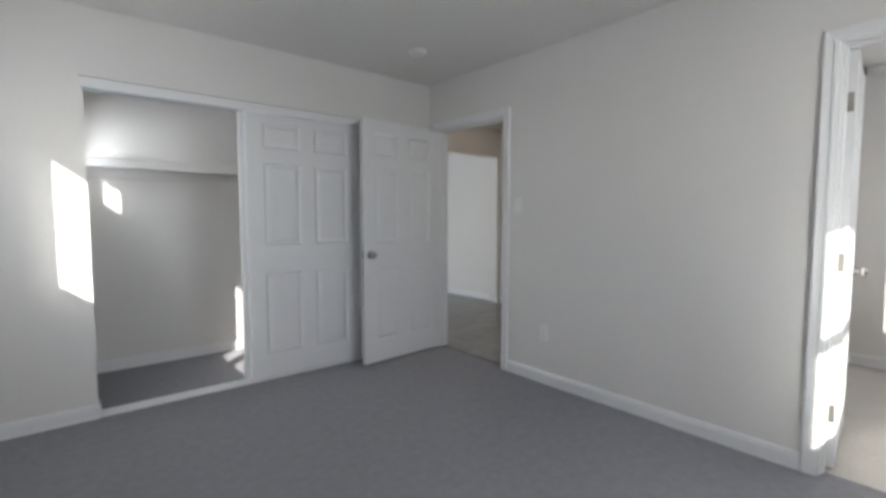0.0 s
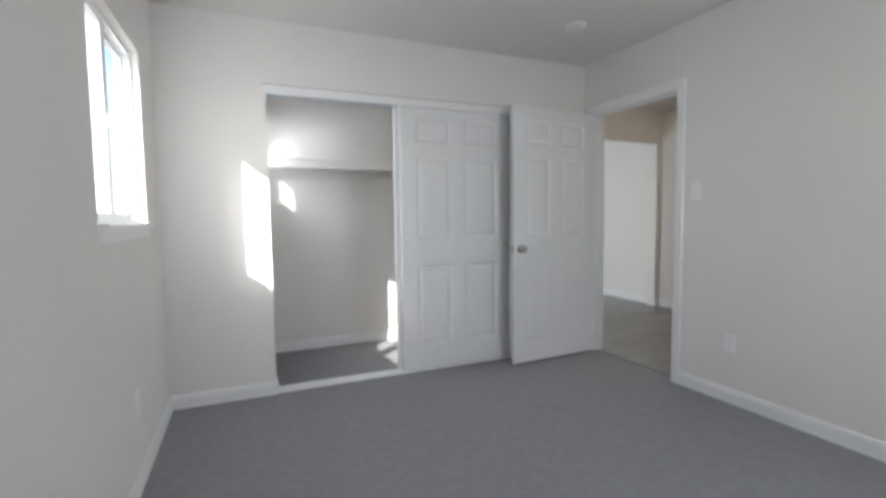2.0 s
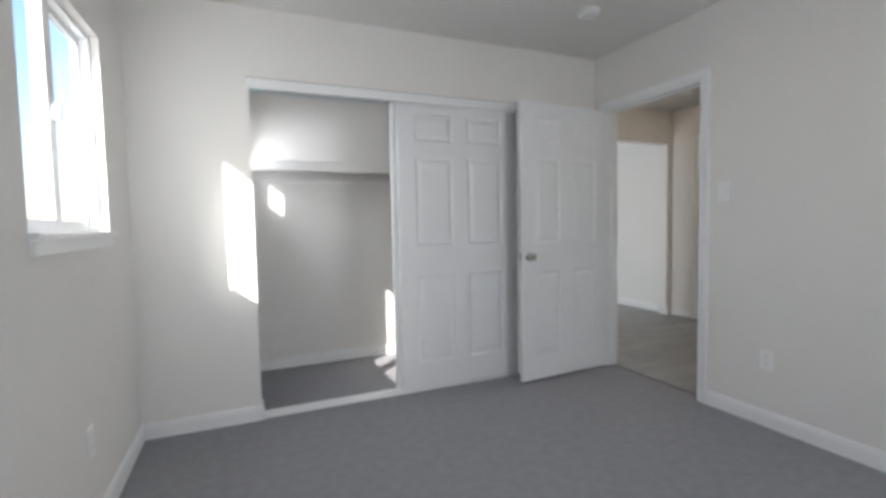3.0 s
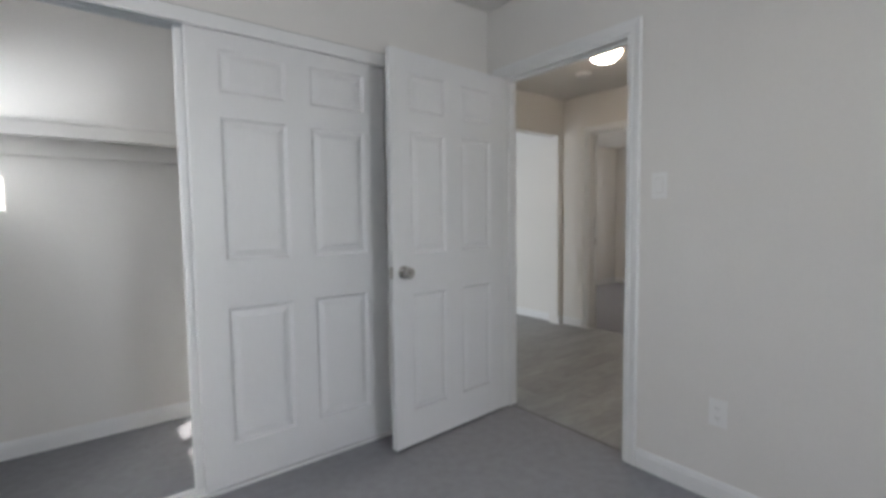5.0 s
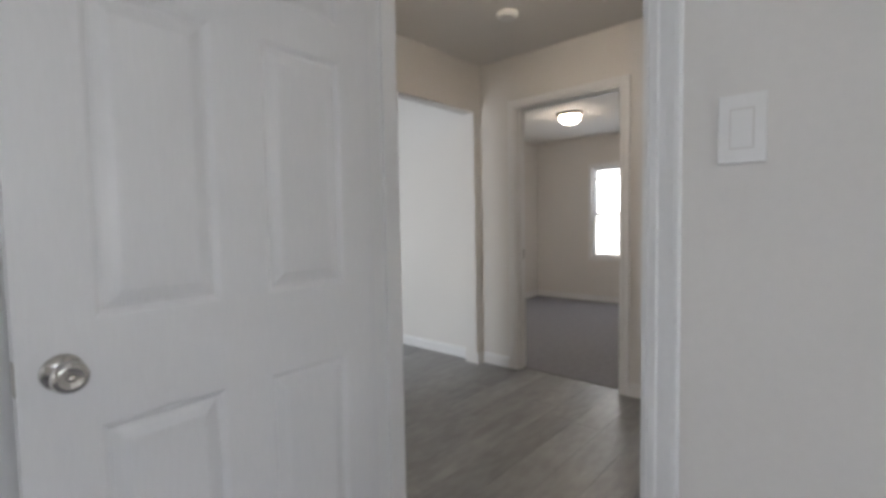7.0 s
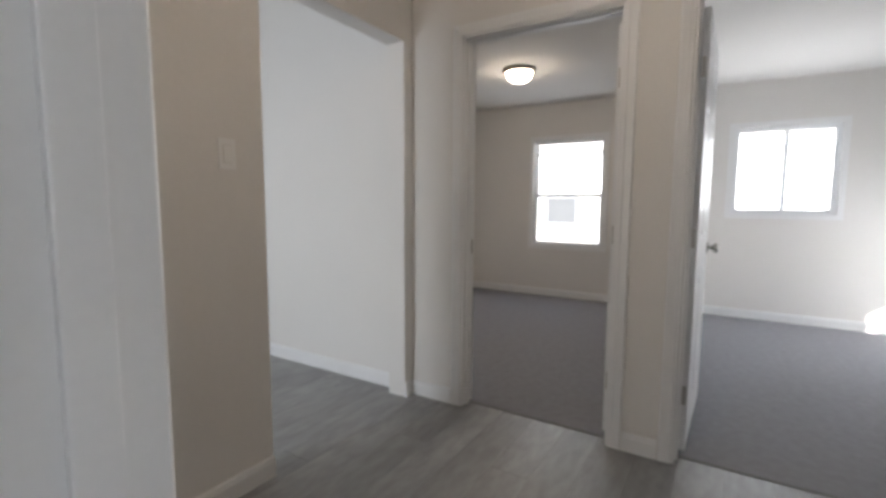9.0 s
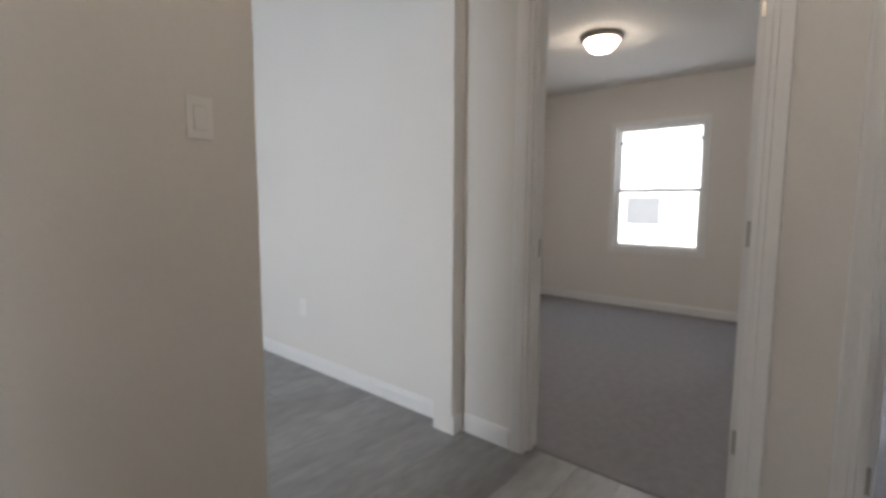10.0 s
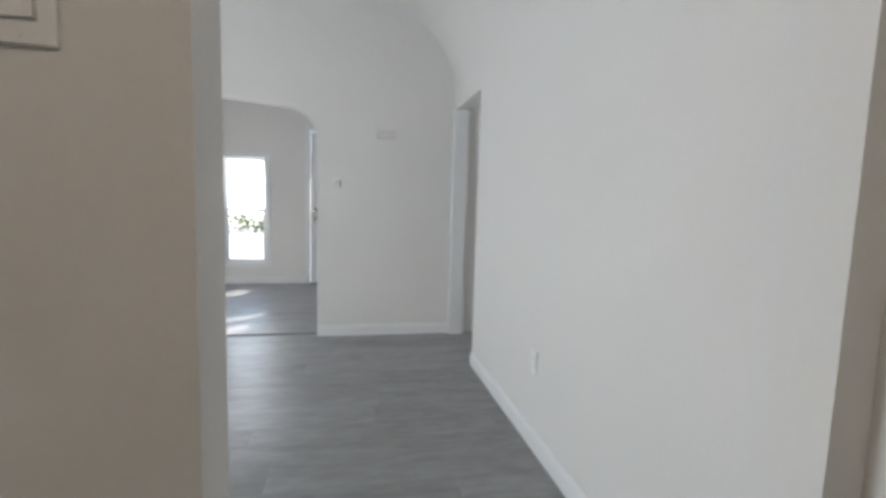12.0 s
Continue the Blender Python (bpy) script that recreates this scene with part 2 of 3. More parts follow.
# Kitchen opening invented for the fill lamp, east of what the doorway shows.
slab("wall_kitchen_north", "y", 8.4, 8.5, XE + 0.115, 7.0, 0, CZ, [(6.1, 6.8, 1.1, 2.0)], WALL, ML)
# Unseen openings: the first adds sun bounce, the others shape the sun stripes.
slab("wall_dining_west", "x", 0.86, 0.90, 4.56, 7.90, 0, 2.58, [(5.0, 5.9, 0.5, 1.32), (6.08, 6.39, 0.5, 1.663), (6.58, 6.75, 0.5, 1.70)], WALL, ML)
# Unseen opening, placed so the sun patch lands on the living room floor.
slab("wall_living_west", "x", 1.16, 1.20, 8.03, 10.42, 0, 2.58, [(8.14, 8.62, 0.36, 1.17)], WALL, ML)
slab("wall_dining_south", "y", 4.56, 4.715, 0.90, XD + 0.115, 0, 2.58, [], WALL, ML)
slab("wall_living_north", "y", 10.42, 10.56, 1.16, 5.1, 0, 2.58, [(2.285, 2.81, 0.275, 1.66), (3.355, 4.245, 0, 2.05)], WALL, ML + " with a sash window and the front door")
slab("wall_living_east", "x", 5.0, 5.1, 8.03, 10.42, 0, 2.58, [], WALL, ML)


def arch_wall():
    """The dining room's far wall with its round-cornered opening."""
    x0, x1, top, r, xl, xr, y0, y1, zt = 1.60, 3.641, 1.875, 0.25, 0.90, 5.0, 7.89, 8.02, 2.58
    arc = []
    for i in range(13):
        a = math.pi / 2 * i / 12
        arc.append((x1 - r + r * math.cos(a), top - r + r * math.sin(a)))
    for i in range(1, 8):
        s = i / 8
        arc.append((x1 - r + (x0 + r - x1 + r) * s, top + 0.045 * math.sin(math.pi * s)))
    for i in range(13):
        a = math.pi / 2 + math.pi / 2 * i / 12
        arc.append((x0 + r + r * math.cos(a), top - r + r * math.sin(a)))
    bm = bmesh.new()
    box(bm, (xl, y0, 0), (x0, y1, zt))
    box(bm, (x1, y0, 0), (xr, y1, zt))
    rows = [[bm.verts.new(p) for p in ((x, y0, z), (x, y1, z), (x, y1, zt), (x, y0, zt))] for x, z in arc]
    for p, q in zip(rows, rows[1:]):
        for i in range(3):
            bm.faces.new((p[i], p[i + 1], q[i + 1], q[i]))
        bm.faces.new((p[3], p[0], q[0], q[3]))
    ob = new("wall_arch", mesh_of("wall_arch", bm, WALL))
    return tagged(ob, "off-white plaster wall with a round-cornered arched opening", "wall", kind="structure")


arch_wall()


def cove(name, a, b, inward):
    """A quarter-round plaster cove between a wall and the dining room's ceiling."""
    r, z = 0.44, 2.04
    prof = [(0.0, 0.0)] + [(r - r * math.cos(math.pi / 2 * i / 28), r * math.sin(math.pi / 2 * i / 28)) for i in range(29)] + [(0.0, r)]
    bm = sweep(prof[1:], [(a, inward, (0, 0, 1)), (b, inward, (0, 0, 1))])
    ob = new(name, mesh_of(name, bm, WALL))
    ob.location.z = z
    return tagged(ob, "curved plaster cove under the ceiling", "cove", kind="structure")


cove("trim_cove_east", (XE, YH + 0.12, 0), (XE, 7.89, 0), (-1, 0, 0))
cove("trim_cove_north", (0.90, 7.89, 0), (XE, 7.89, 0), (0, -1, 0))
cove("trim_cove_west", (0.90, YH + 0.12, 0), (0.90, 7.89, 0), (1, 0, 0))


def plate(name, x0, x1, y0, y1, z0, z1, material, label, category):
    ob = new(name, mesh_of(name, boxes(((x0, y0, z0), (x1, y1, z1))), material))
    return tagged(ob, label, category, kind="structure")


CL = "matt white painted ceiling"
plate("ceiling_bedroom", XW, XD, -0.65, YC + 0.1, CZ, CZ + 0.1, CEILING, CL, "ceiling")
plate("ceiling_closet", XL - 0.1, XD, YC + 0.1, 4.56, CZ, CZ + 0.1, CEILING, CL, "ceiling")
plate("ceiling_hall", XD, XE + 0.05, 0.76, YH + 0.05, CZ, CZ + 0.1, CEILING, CL, "ceiling")
plate("ceiling_bath", XD, 5.11, -0.65, 0.76, CZ, CZ + 0.1, CEILING, CL, "ceiling")
plate("ceiling_bedrooms_east", XE + 0.1, 8.318, 0.76, 8.5, 2.40, CZ + 0.1, CEILING, CL, "ceiling")
plate("ceiling_dining", 0.76, XE, YH + 0.1, 7.90, 2.48, 2.64, CEILING, CL, "ceiling")
plate("ceiling_living", 0.86, 5.1, 7.95, 10.56, 2.48, 2.64, CEILING, CL, "ceiling")

# ---------------------------------------------------------------- setting: floors
carpet_label = "grey low-pile carpet, wall to wall"
plate("floor_bedroom_carpet", XW, 2.672, -0.65, 4.52, -0.10, 0.0, CARPET, carpet_label, "carpet")
plate("floor_third_bedroom_carpet", 4.843, 8.178, 3.22, 6.02, -0.10, 0.0, CARPET, carpet_label, "carpet")
plate("floor_second_bedroom_carpet", 4.843, 8.178, 0.87, 3.22, -0.10, 0.0, CARPET, carpet_label, "carpet")
plate("floor_bath", 2.672, 5.0, -0.65, 0.76, -0.10, 0.0, BATHFLOOR, "pale beige sheet vinyl floor", "floor")


# ---------------------------------------------------------------- trim: baseboards, casings, jambs
BASE = [(0, 0), (0.013, 0), (0.013, 0.066), (0.010, 0.076), (0.010, 0.082), (0.005, 0.090), (0, 0.090)]
baseboards = thing("baseboard", "white painted moulded baseboard along the walls", "baseboard", kind="structure")


def baseboard(p, q, out):
    part("board", sweep(BASE, [((*p, 0), (*out, 0), (0, 0, 1)), ((*q, 0), (*out, 0), (0, 0, 1))]), TRIM, baseboards)


CW = 0.058
for p, q, out in [
    ((XW, -0.65), (XW, YC), (1, 0)), ((XW, YC), (0.012, YC), (0, -1)), ((0.012, YC + 0.0), (0.012, YC + 0.115), (1, 0)),
    ((1.872, YC), (XD, YC), (0, -1)), ((XD, DOOR1[0] - CW), (XD, BATH[1] + CW), (-1, 0)), ((XD, BATH[0] - CW), (XD, -0.65), (-1, 0)),
    ((XW, -0.65), (XD, -0.65), (0, 1)), ((XD, DOOR1[1] + CW), (XD, YC), (-1, 0)),
    ((XL, YC + 0.115), (XL, 4.52), (1, 0)), ((XL, 4.52), (XD, 4.52), (0, -1)),
    ((XD + 0.115, YH), (3.737, YH), (0, -1)), ((4.685, YH), (XE, YH), (0, -1)),
    ((XE, YH), (XE, DOOR3[1] + CW), (-1, 0)), ((XE, DOOR3[0] - CW), (XE, DOOR2[1] + CW), (-1, 0)), ((XE, DOOR2[0] - CW), (XE, 1.5), (-1, 0)),
    ((XE, YH + 0.12), (XE, 7.085), (-1, 0)), ((3.641, 7.89), (XE, 7.89), (0, -1)), ((0.90, 7.89), (1.60, 7.89), (0, -1)),
    ((8.178, 0.87), (8.178, 3.22), (-1, 0)), ((8.178, 3.33), (8.178, 6.02), (-1, 0)), ((XE + 0.115, 6.02), (8.178, 6.02), (0, -1)),
    ((XE + 0.115, 3.33), (8.178, 3.33), (0, 1)), ((XE + 0.115, 3.22), (8.178, 3.22), (0, -1)),
    ((1.20, 10.42), (3.305, 10.42), (0, -1)), ((XE + 0.115, 8.4), (7.0, 8.4), (0, -1)), ((5.0, -0.65), (5.0, 0.76), (-1, 0)), ((XD + 0.115, 0.76), (5.0, 0.76), (0, -1)),
    ((XD + 0.115, 1.5), (XD + 0.115, DOOR1[0] - CW), (1, 0)), ((XD + 0.115, DOOR1[1] + CW), (XD + 0.115, YH), (1, 0)),
]:
    baseboard(p, q, out)

# profile of the door casing: u away from the opening, v out of the wall
CASE = [(0.0, 0), (0.0, 0.009), (0.004, 0.013), (0.018, 0.015), (0.020, 0.011), (0.034, 0.013), (0.048, 0.017), (0.056, 0.017), (CW, 0.012), (CW, 0)]


def casing_set(parent, axis, face, out, a0, a1, top):
    """Three mitred lengths of casing round a doorway on one face of a wall."""
    def P(a, z):
        return (face, a, z) if axis == "x" else (a, face, z)

    def D(a, z):
        return (0, a, z) if axis == "x" else (a, 0, z)

    o = (out, 0, 0) if axis == "x" else (0, out, 0)
    part("casing", sweep(CASE, [(P(a0, 0), D(-1, 0), o), (P(a0, top), D(-1, 1), o)]), TRIM, parent)
    part("casing", sweep(CASE, [(P(a1, 0), D(1, 0), o), (P(a1, top), D(1, 1), o)]), TRIM, parent)
    part("casing", sweep(CASE, [(P(a0, top), D(-1, 1), o), (P(a1, top), D(1, 1), o)]), TRIM, parent)


def doorway(name, hole, x0, x1, stop_at, label):
    """Jamb lining, stops and casings of a doorway in a wall that stands across x."""
    t = thing(name, label, "door frame", kind="structure")
    a0, a1, _, top = hole
    k = 0.018
    part("jamb", boxes(((x0 - 0.002, a0 - 0.001, 0), (x1 + 0.002, a0 + k, top))), TRIM, t)
    part("jamb", boxes(((x0 - 0.002, a1 - k, 0), (x1 + 0.002, a1 + 0.001, top))), TRIM, t)
    part("head", boxes(((x0 - 0.0015, a0 + k, top - k), (x1 + 0.0015, a1 - k, top + 0.001))), TRIM, t)
    s0, s1 = stop_at
    part("stop", boxes(((s0, a0 + k, 0), (s1, a0 + k + 0.011, top - k)), bevel=0.002), TRIM, t)
    part("stop", boxes(((s0, a1 - k - 0.011, 0), (s1, a1 - k, top - k)), bevel=0.002), TRIM, t)
    part("stop", boxes(((s0, a0 + k + 0.011, top - k - 0.011), (s1, a1 - k - 0.011, top - k)), bevel=0.002), TRIM, t)
    casing_set(t, "x", x0, -1, a0 + 0.006, a1 - 0.006, top - 0.006)
    casing_set(t, "x", x1, 1, a0 + 0.006, a1 - 0.006, top - 0.006)
    return t


FL = "white painted door frame with moulded casing"
frame1 = doorway("door_frame_1", DOOR1, XD, XD + 0.115, (XD + 0.045, XD + 0.08), FL + " at the hall")
frame2 = doorway("door_frame_2", DOOR2, XE, XE + 0.115, (XE + 0.035, XE + 0.07), FL + " at the second bedroom")
frame3 = doorway("door_frame_3", DOOR3, XE, XE + 0.115, (XE + 0.035, XE + 0.07), FL + " at the third bedroom")
frame4 = doorway("door_frame_4", BATH, XD, XD + 0.115, (XD + 0.035, XD + 0.07), FL + " at the bathroom")
part("strike_plate", boxes(((XD + 0.012, DOOR1[0] + 0.018, 0.885), (XD + 0.043, DOOR1[0] + 0.0195, 0.965))), HINGE, frame1, "small steel strike plate")
part("strike_plate", boxes(((XE + 0.072, DOOR2[0] + 0.018, 0.885), (XE + 0.103, DOOR2[0] + 0.0195, 0.965))), HINGE, frame2, "small steel strike plate")
part("strike_plate", boxes(((XE + 0.072, DOOR3[1] - 0.0195, 0.885), (XE + 0.103, DOOR3[1] - 0.018, 0.965))), HINGE, frame3, "small steel strike plate")
frame5 = thing("door_frame_5", "white painted casing at the kitchen doorway", "door frame", kind="structure")
part("casing", boxes(((XE - 0.012, 7.832, 0), (XE + 0.10, 7.888, 1.92)), bevel=0.004), TRIM, frame5)


# ---------------------------------------------------------------- six-panel doors
def panel_mesh(w, h):
    """One raised door panel: moulded edge, groove and bevelled field, in local x and z, at depth y."""
    bm = bmesh.new()
    rings = []
    for d, y in ((0.0, 0.0), (0.006, 0.003), (0.014, 0.009), (0.021, 0.009), (0.045, 0.002), (0.048, 0.0015)):
        rings.append([bm.verts.new(p) for p in ((d, y, d), (w - d, y, d), (w - d, y, h - d), (d, y, h - d))])
    for p, q in zip(rings, rings[1:]):
        for i in range(4):
            j = (i + 1) % 4
            bm.faces.new((p[i], p[j], q[j], q[i]))
    bm.faces.new(rings[-1])
    return mesh_of("panel", bm, DOOR)


def six_panel_leaf(parent, w, h, thick, stile, mullion, hinge_right=False):
    """Stiles and rails in one slab with six openings on both faces, and the panels as parts. Local: x along, z up, front at y 0."""
    pw = (w - 2 * stile - mullion) / 2
    xs = [0, stile, stile + pw, stile + pw + mullion, w - stile, w]
    zs = [0, 0.178, 0.795, 1.0, 1.622, 1.722, 1.912, h]
    bm, seen = bmesh.new(), {}

    def v(*p):
        if p not in seen:
            seen[p] = bm.verts.new(p)
        return seen[p]

    for y in (0.0, thick):
        for i in range(5):
            for j in range(7):
                if i in (1, 3) and j in (1, 3, 5):
                    continue
                bm.faces.new((v(xs[i], y, zs[j]), v(xs[i + 1], y, zs[j]), v(xs[i + 1], y, zs[j + 1]), v(xs[i], y, zs[j + 1])))
    for j in range(7):
        for x in (0, w):
            bm.faces.new((v(x, 0.0, zs[j]), v(x, thick, zs[j]), v(x, thick, zs[j + 1]), v(x, 0.0, zs[j + 1])))
    for i in range(5):
        for z in (0, h):
            bm.faces.new((v(xs[i], 0.0, z), v(xs[i + 1], 0.0, z), v(xs[i + 1], thick, z), v(xs[i], thick, z)))
    me = mesh_of("leaf", bm, DOOR)
    part("leaf", me, DOOR, parent)
    for j in (1, 3, 5):
        pm = panel_mesh(pw, zs[j + 1] - zs[j])
        for i in (1, 3):
            part("panel", pm, DOOR, parent).location = (xs[i], 0, zs[j])
            back = part("panel", pm, DOOR, parent)
            back.matrix_local = Matrix.Translation((xs[i + 1], thick, zs[j])) @ Matrix.Rotation(math.pi, 4, "Z")


ROSE = [(0.0, 0.0), (0.033, 0.0), (0.033, -0.004), (0.029, -0.008), (0.014, -0.011)]
KNOB = [(0.011, -0.008), (0.011, -0.030), (0.018, -0.034), (0.026, -0.041), (0.0285, -0.050), (0.026, -0.058), (0.020, -0.062), (0.017, -0.061), (0.0, -0.0605)]


def knob_set(door, x, z, thick):
    """A rose and a round knob on both faces, with a keyway button."""
    for y, turn in ((0.0, 0.0), (thick, math.pi)):
        k = part("knob", lathe(KNOB, 28, "Y"), NICKEL, door, "satin nickel round knob", smooth=True)
        k.matrix_local = Matrix.Translation((x, y, z)) @ Matrix.Rotation(turn, 4, "Z")
        r = part("rose", lathe(ROSE, 28, "Y"), NICKEL, k, smooth=True)
        part("button", lathe([(0.0, -0.066), (0.006, -0.065), (0.0065, -0.058)], 14, "Y"), NICKEL, k, smooth=True)


def latch_plate(door, x, z, thick):
    part("latch_plate", boxes(((x - 0.0015, 0.006, z - 0.03), (x + 0.0015, thick - 0.006, z + 0.03))), HINGE, door, "small steel latch plate")
    part("latch_bolt", boxes(((x - 0.008, 0.012, z - 0.009), (x + 0.001, thick - 0.012, z + 0.009)), bevel=0.003), NICKEL, door)


def hinge(door, x, y, z, sx, thick):
    """A butt hinge: a leaf on the door's edge, with a knuckle."""
    h = part("hinge", lathe([(0.0, -0.046), (0.0065, -0.045), (0.0065, 0.045), (0.0, 0.046)], 12, "Z"), HINGE, door, "steel butt hinge", smooth=True)
    h.location = (x, y, z)
    part("hinge_leaf", boxes(((-0.0015 * sx, 0.002, -0.044), (0.0015 * sx + 0.0005, thick, 0.044))), HINGE, h)


def hinged_door(name, label, w, pivot, angle, thick=0.035, mirror=False):
    """Local x runs from the hinge (0) to the latch (w); the knuckles stand at the front face (y 0), or the back if mirror."""
    t = thing(name, label, "door", pose(*pivot, 0, 0, angle), kind="structure")
    six_panel_leaf(t, w, 2.012, thick, 0.115, 0.115)
    knob_set(t, w - 0.062, 0.912, thick)
    latch_plate(t, w, 0.912, thick)
    for z in (0.27, 1.01, 1.76):
        hinge(t, -0.004, thick + 0.004 if mirror else -0.004, z, 1, -thick + 0.004 if mirror else thick - 0.004)
    return t


DL = "white six-panel hinged door with a satin nickel knob, "
# bedroom: hinged at the far jamb, swung back against the closet wall
hinged_door("door_1", DL + "swung open beside the closet", 0.825, (2.585, 3.388, 0.014), 180 + 3.6, mirror=False)
hinged_door("door_2", DL + "swung open into the bright bedroom", 0.79, (XE + 0.118, 3.082, 0.014), -1.0, mirror=True)
hinged_door("door_3", DL + "opened fully against the bedroom wall", 0.79, (XE + 0.118, 3.425, 0.014), 1.5, mirror=False)
hinged_door("door_4", DL + "swung open into the sunlit bathroom", 0.74, (XD + 0.118, 0.47, 0.014), 6.0, mirror=True)


# ---------------------------------------------------------------- closet
def sliding_door(name, x, y, label):
    t = thing(name, label, "sliding door", pose(x, y, 0.018), group="closet sliding doors")
    six_panel_leaf(t, 0.925, 1.985, 0.034, 0.118, 0.112)
    part("edge_strip", boxes(((-0.003, 0.004, 0.0), (0.001, 0.030, 1.985)), bevel=0.001), TRIM, t)
    part("finger_pull", lathe([(0.0, 0.001), (0.022, 0.0015), (0.026, -0.002), (0.028, -0.001), (0.028, 0.002)], 20, "Y"), TRIM, t).location = (0.9, 0, 0.93)
    return t


sliding_door("closet_door", 0.928, 3.515, "white six-panel sliding closet door in the front track")
sliding_door("closet_door", 0.898, 3.562, "white six-panel sliding closet door behind the front one")
head = thing("closet_track", "white painted header board with a double aluminium track", "door track", kind="structure")
part("fascia", boxes(((0.0, YC - 0.012, 1.992), (1.884, YC + 0.008, 2.052)), bevel=0.003), TRIM, head)
part("track", boxes(((0.013, YC + 0.012, 2.018), (1.871, YC + 0.10, 2.034)), ((0.013, YC + 0.050, 1.990), (1.871, YC + 0.054, 2.018)), ((0.013, YC + 0.096, 1.990), (1.871, YC + 0.10, 2.018))), ALU, head)
part("track_end", boxes(((0.013, YC - 0.006, 1.978), (0.075, YC + 0.010, 1.991)), bevel=0.002), TEAL, head, "pale teal plastic track end")
part("caulk_line", boxes(((-0.004, YC - 0.003, 2.052), (1.888, YC, 2.057))), DARKGAP, head)
sill = thing("closet_floor_track", "white floor track across the closet opening", "door track", kind="structure")
part("track", boxes(((0.013, YC + 0.004, 0), (1.871, YC + 0.105, 0.006)), ((0.013, YC + 0.004, 0.006), (1.871, YC + 0.009, 0.014)), ((0.013, YC + 0.052, 0.006), (1.871, YC + 0.056, 0.014)), ((0.013, YC + 0.099, 0.006), (1.871, YC + 0.104, 0.014))), TRIM, sill)
jambs = thing("closet_jamb", "white painted lining of the closet opening", "trim", kind="structure")
part("lining", boxes(((1.871, YC - 0.004, 0), (1.886, YC + 0.118, 1.992)), bevel=0.002), TRIM, jambs)

shelf = thing("closet_shelf", "painted closet shelf with cleats and a front rail", "shelf")
part("board", boxes(((XL + 0.001, 4.14, 1.654), (2.58, 4.519, 1.674)), bevel=0.003), WALL, shelf)
part("cleat", boxes(((XL + 0.001, 4.502, 1.535), (2.58, 4.519, 1.654)), bevel=0.003), WALL, shelf)
part("cleat", boxes(((XL + 0.001, 4.372, 1.535), (XL + 0.018, 4.502, 1.654)), bevel=0.003), WALL, shelf)
part("front_rail", boxes(((XL + 0.001, 4.146, 1.588), (2.58, 4.164, 1.654)), bevel=0.003), WALL, shelf)


# ---------------------------------------------------------------- wall plates
def place(at, out):
    """A pose on a wall: local y points into the wall, away from the room, which lies towards out."""
    angle = {(-1, 0): -90, (1, 0): 90, (0, -1): 0, (0, 1): 180}[out]
    return pose(*at, 0, 0, angle)


def cover(t):
    bm = boxes(((-0.035, -0.006, -0.0575), (0.035, 0.0, 0.0575)), bevel=0.0025)
    part("cover", bm, PLASTIC, t)
    for z in (-0.048, 0.048):
        s = part("screw", lathe([(0.0, -0.0072), (0.003, -0.0068), (0.0032, -0.0055)], 10, "Y"), PLASTIC, t)
        s.location.z = z


def switch(at, out, label):
    t = thing("light_switch", label, "light switch", place(at, out), group="light switches")
    cover(t)
    part("bezel", boxes(((-0.018, -0.0062, -0.034), (0.018, -0.0045, 0.034)), bevel=0.0006), BEIGE, t)
    bm = bmesh.new()
    box(bm, (-0.0155, -0.0105, -0.031), (0.0155, -0.0065, 0.031))
    for v in bm.verts:
        if v.co.y < -0.01 and v.co.z > 0:
            v.co.y = -0.0078
    part("rocker", bm, PLASTIC, t)
    return t


def outlet(at, out, label):
    t = thing("wall_outlet", label, "outlet", place(at, out), group="wall outlets")
    cover(t)
    for z in (-0.0195, 0.0195):
        f = part("receptacle", boxes(((-0.0165, -0.0085, z - 0.0145), (0.0165, -0.0055, z + 0.0145)), bevel=0.001), PLASTIC, t)
        for x in (-0.0065, 0.0065):
            part("slot", boxes(((x - 0.0012, -0.0089, z - 0.003), (x + 0.0012, -0.0084, z + 0.006))), SLOT, f)
        part("slot", lathe([(0.0, -0.0089), (0.0024, -0.0089), (0.0024, -0.0084)], 10, "Y"), SLOT, f).location = (0, 0, z - 0.008)
    return t


switch((XD, 2.396, 1.33), (-1, 0), "white rocker light switch beside the bedroom doorway")
switch((3.574, YH, 1.352), (0, -1), "white rocker light switch on the hall wall")
outlet((XD, 2.132, 0.377), (-1, 0), "white duplex wall outlet above the carpeted baseboard")
outlet((XE, 5.97, 0.41), (-1, 0), "white duplex wall outlet above the plank floor")
outlet((XW, 2.61, 0.38), (1, 0), "white duplex wall outlet below the sliding window")


# ---------------------------------------------------------------- ceiling fixtures
def smoke_alarm(x, y, z, label):
    t = thing("smoke_alarm", label, "smoke alarm", pose(x, y, z), group="smoke alarms")
    part("base", lathe([(0.0, 0.0), (0.068, 0.0), (0.068, -0.010), (0.064, -0.012)], 36), PLASTIC, t, smooth=False)
    part("body", lathe([(0.062, -0.011), (0.062, -0.017), (0.056, -0.025), (0.040, -0.029), (0.0, -0.029)], 36), PLASTIC, t)
    part("test_button", lathe([(0.0, -0.032), (0.010, -0.0315), (0.011, -0.028)], 16), PLASTIC, t).location = (0.02, 0.01, 0)
    return t


smoke_alarm(1.955, 2.83, CZ, "round white smoke alarm on the bedroom ceiling")
smoke_alarm(4.12, 3.87, CZ, "round white smoke alarm on the hall ceiling")


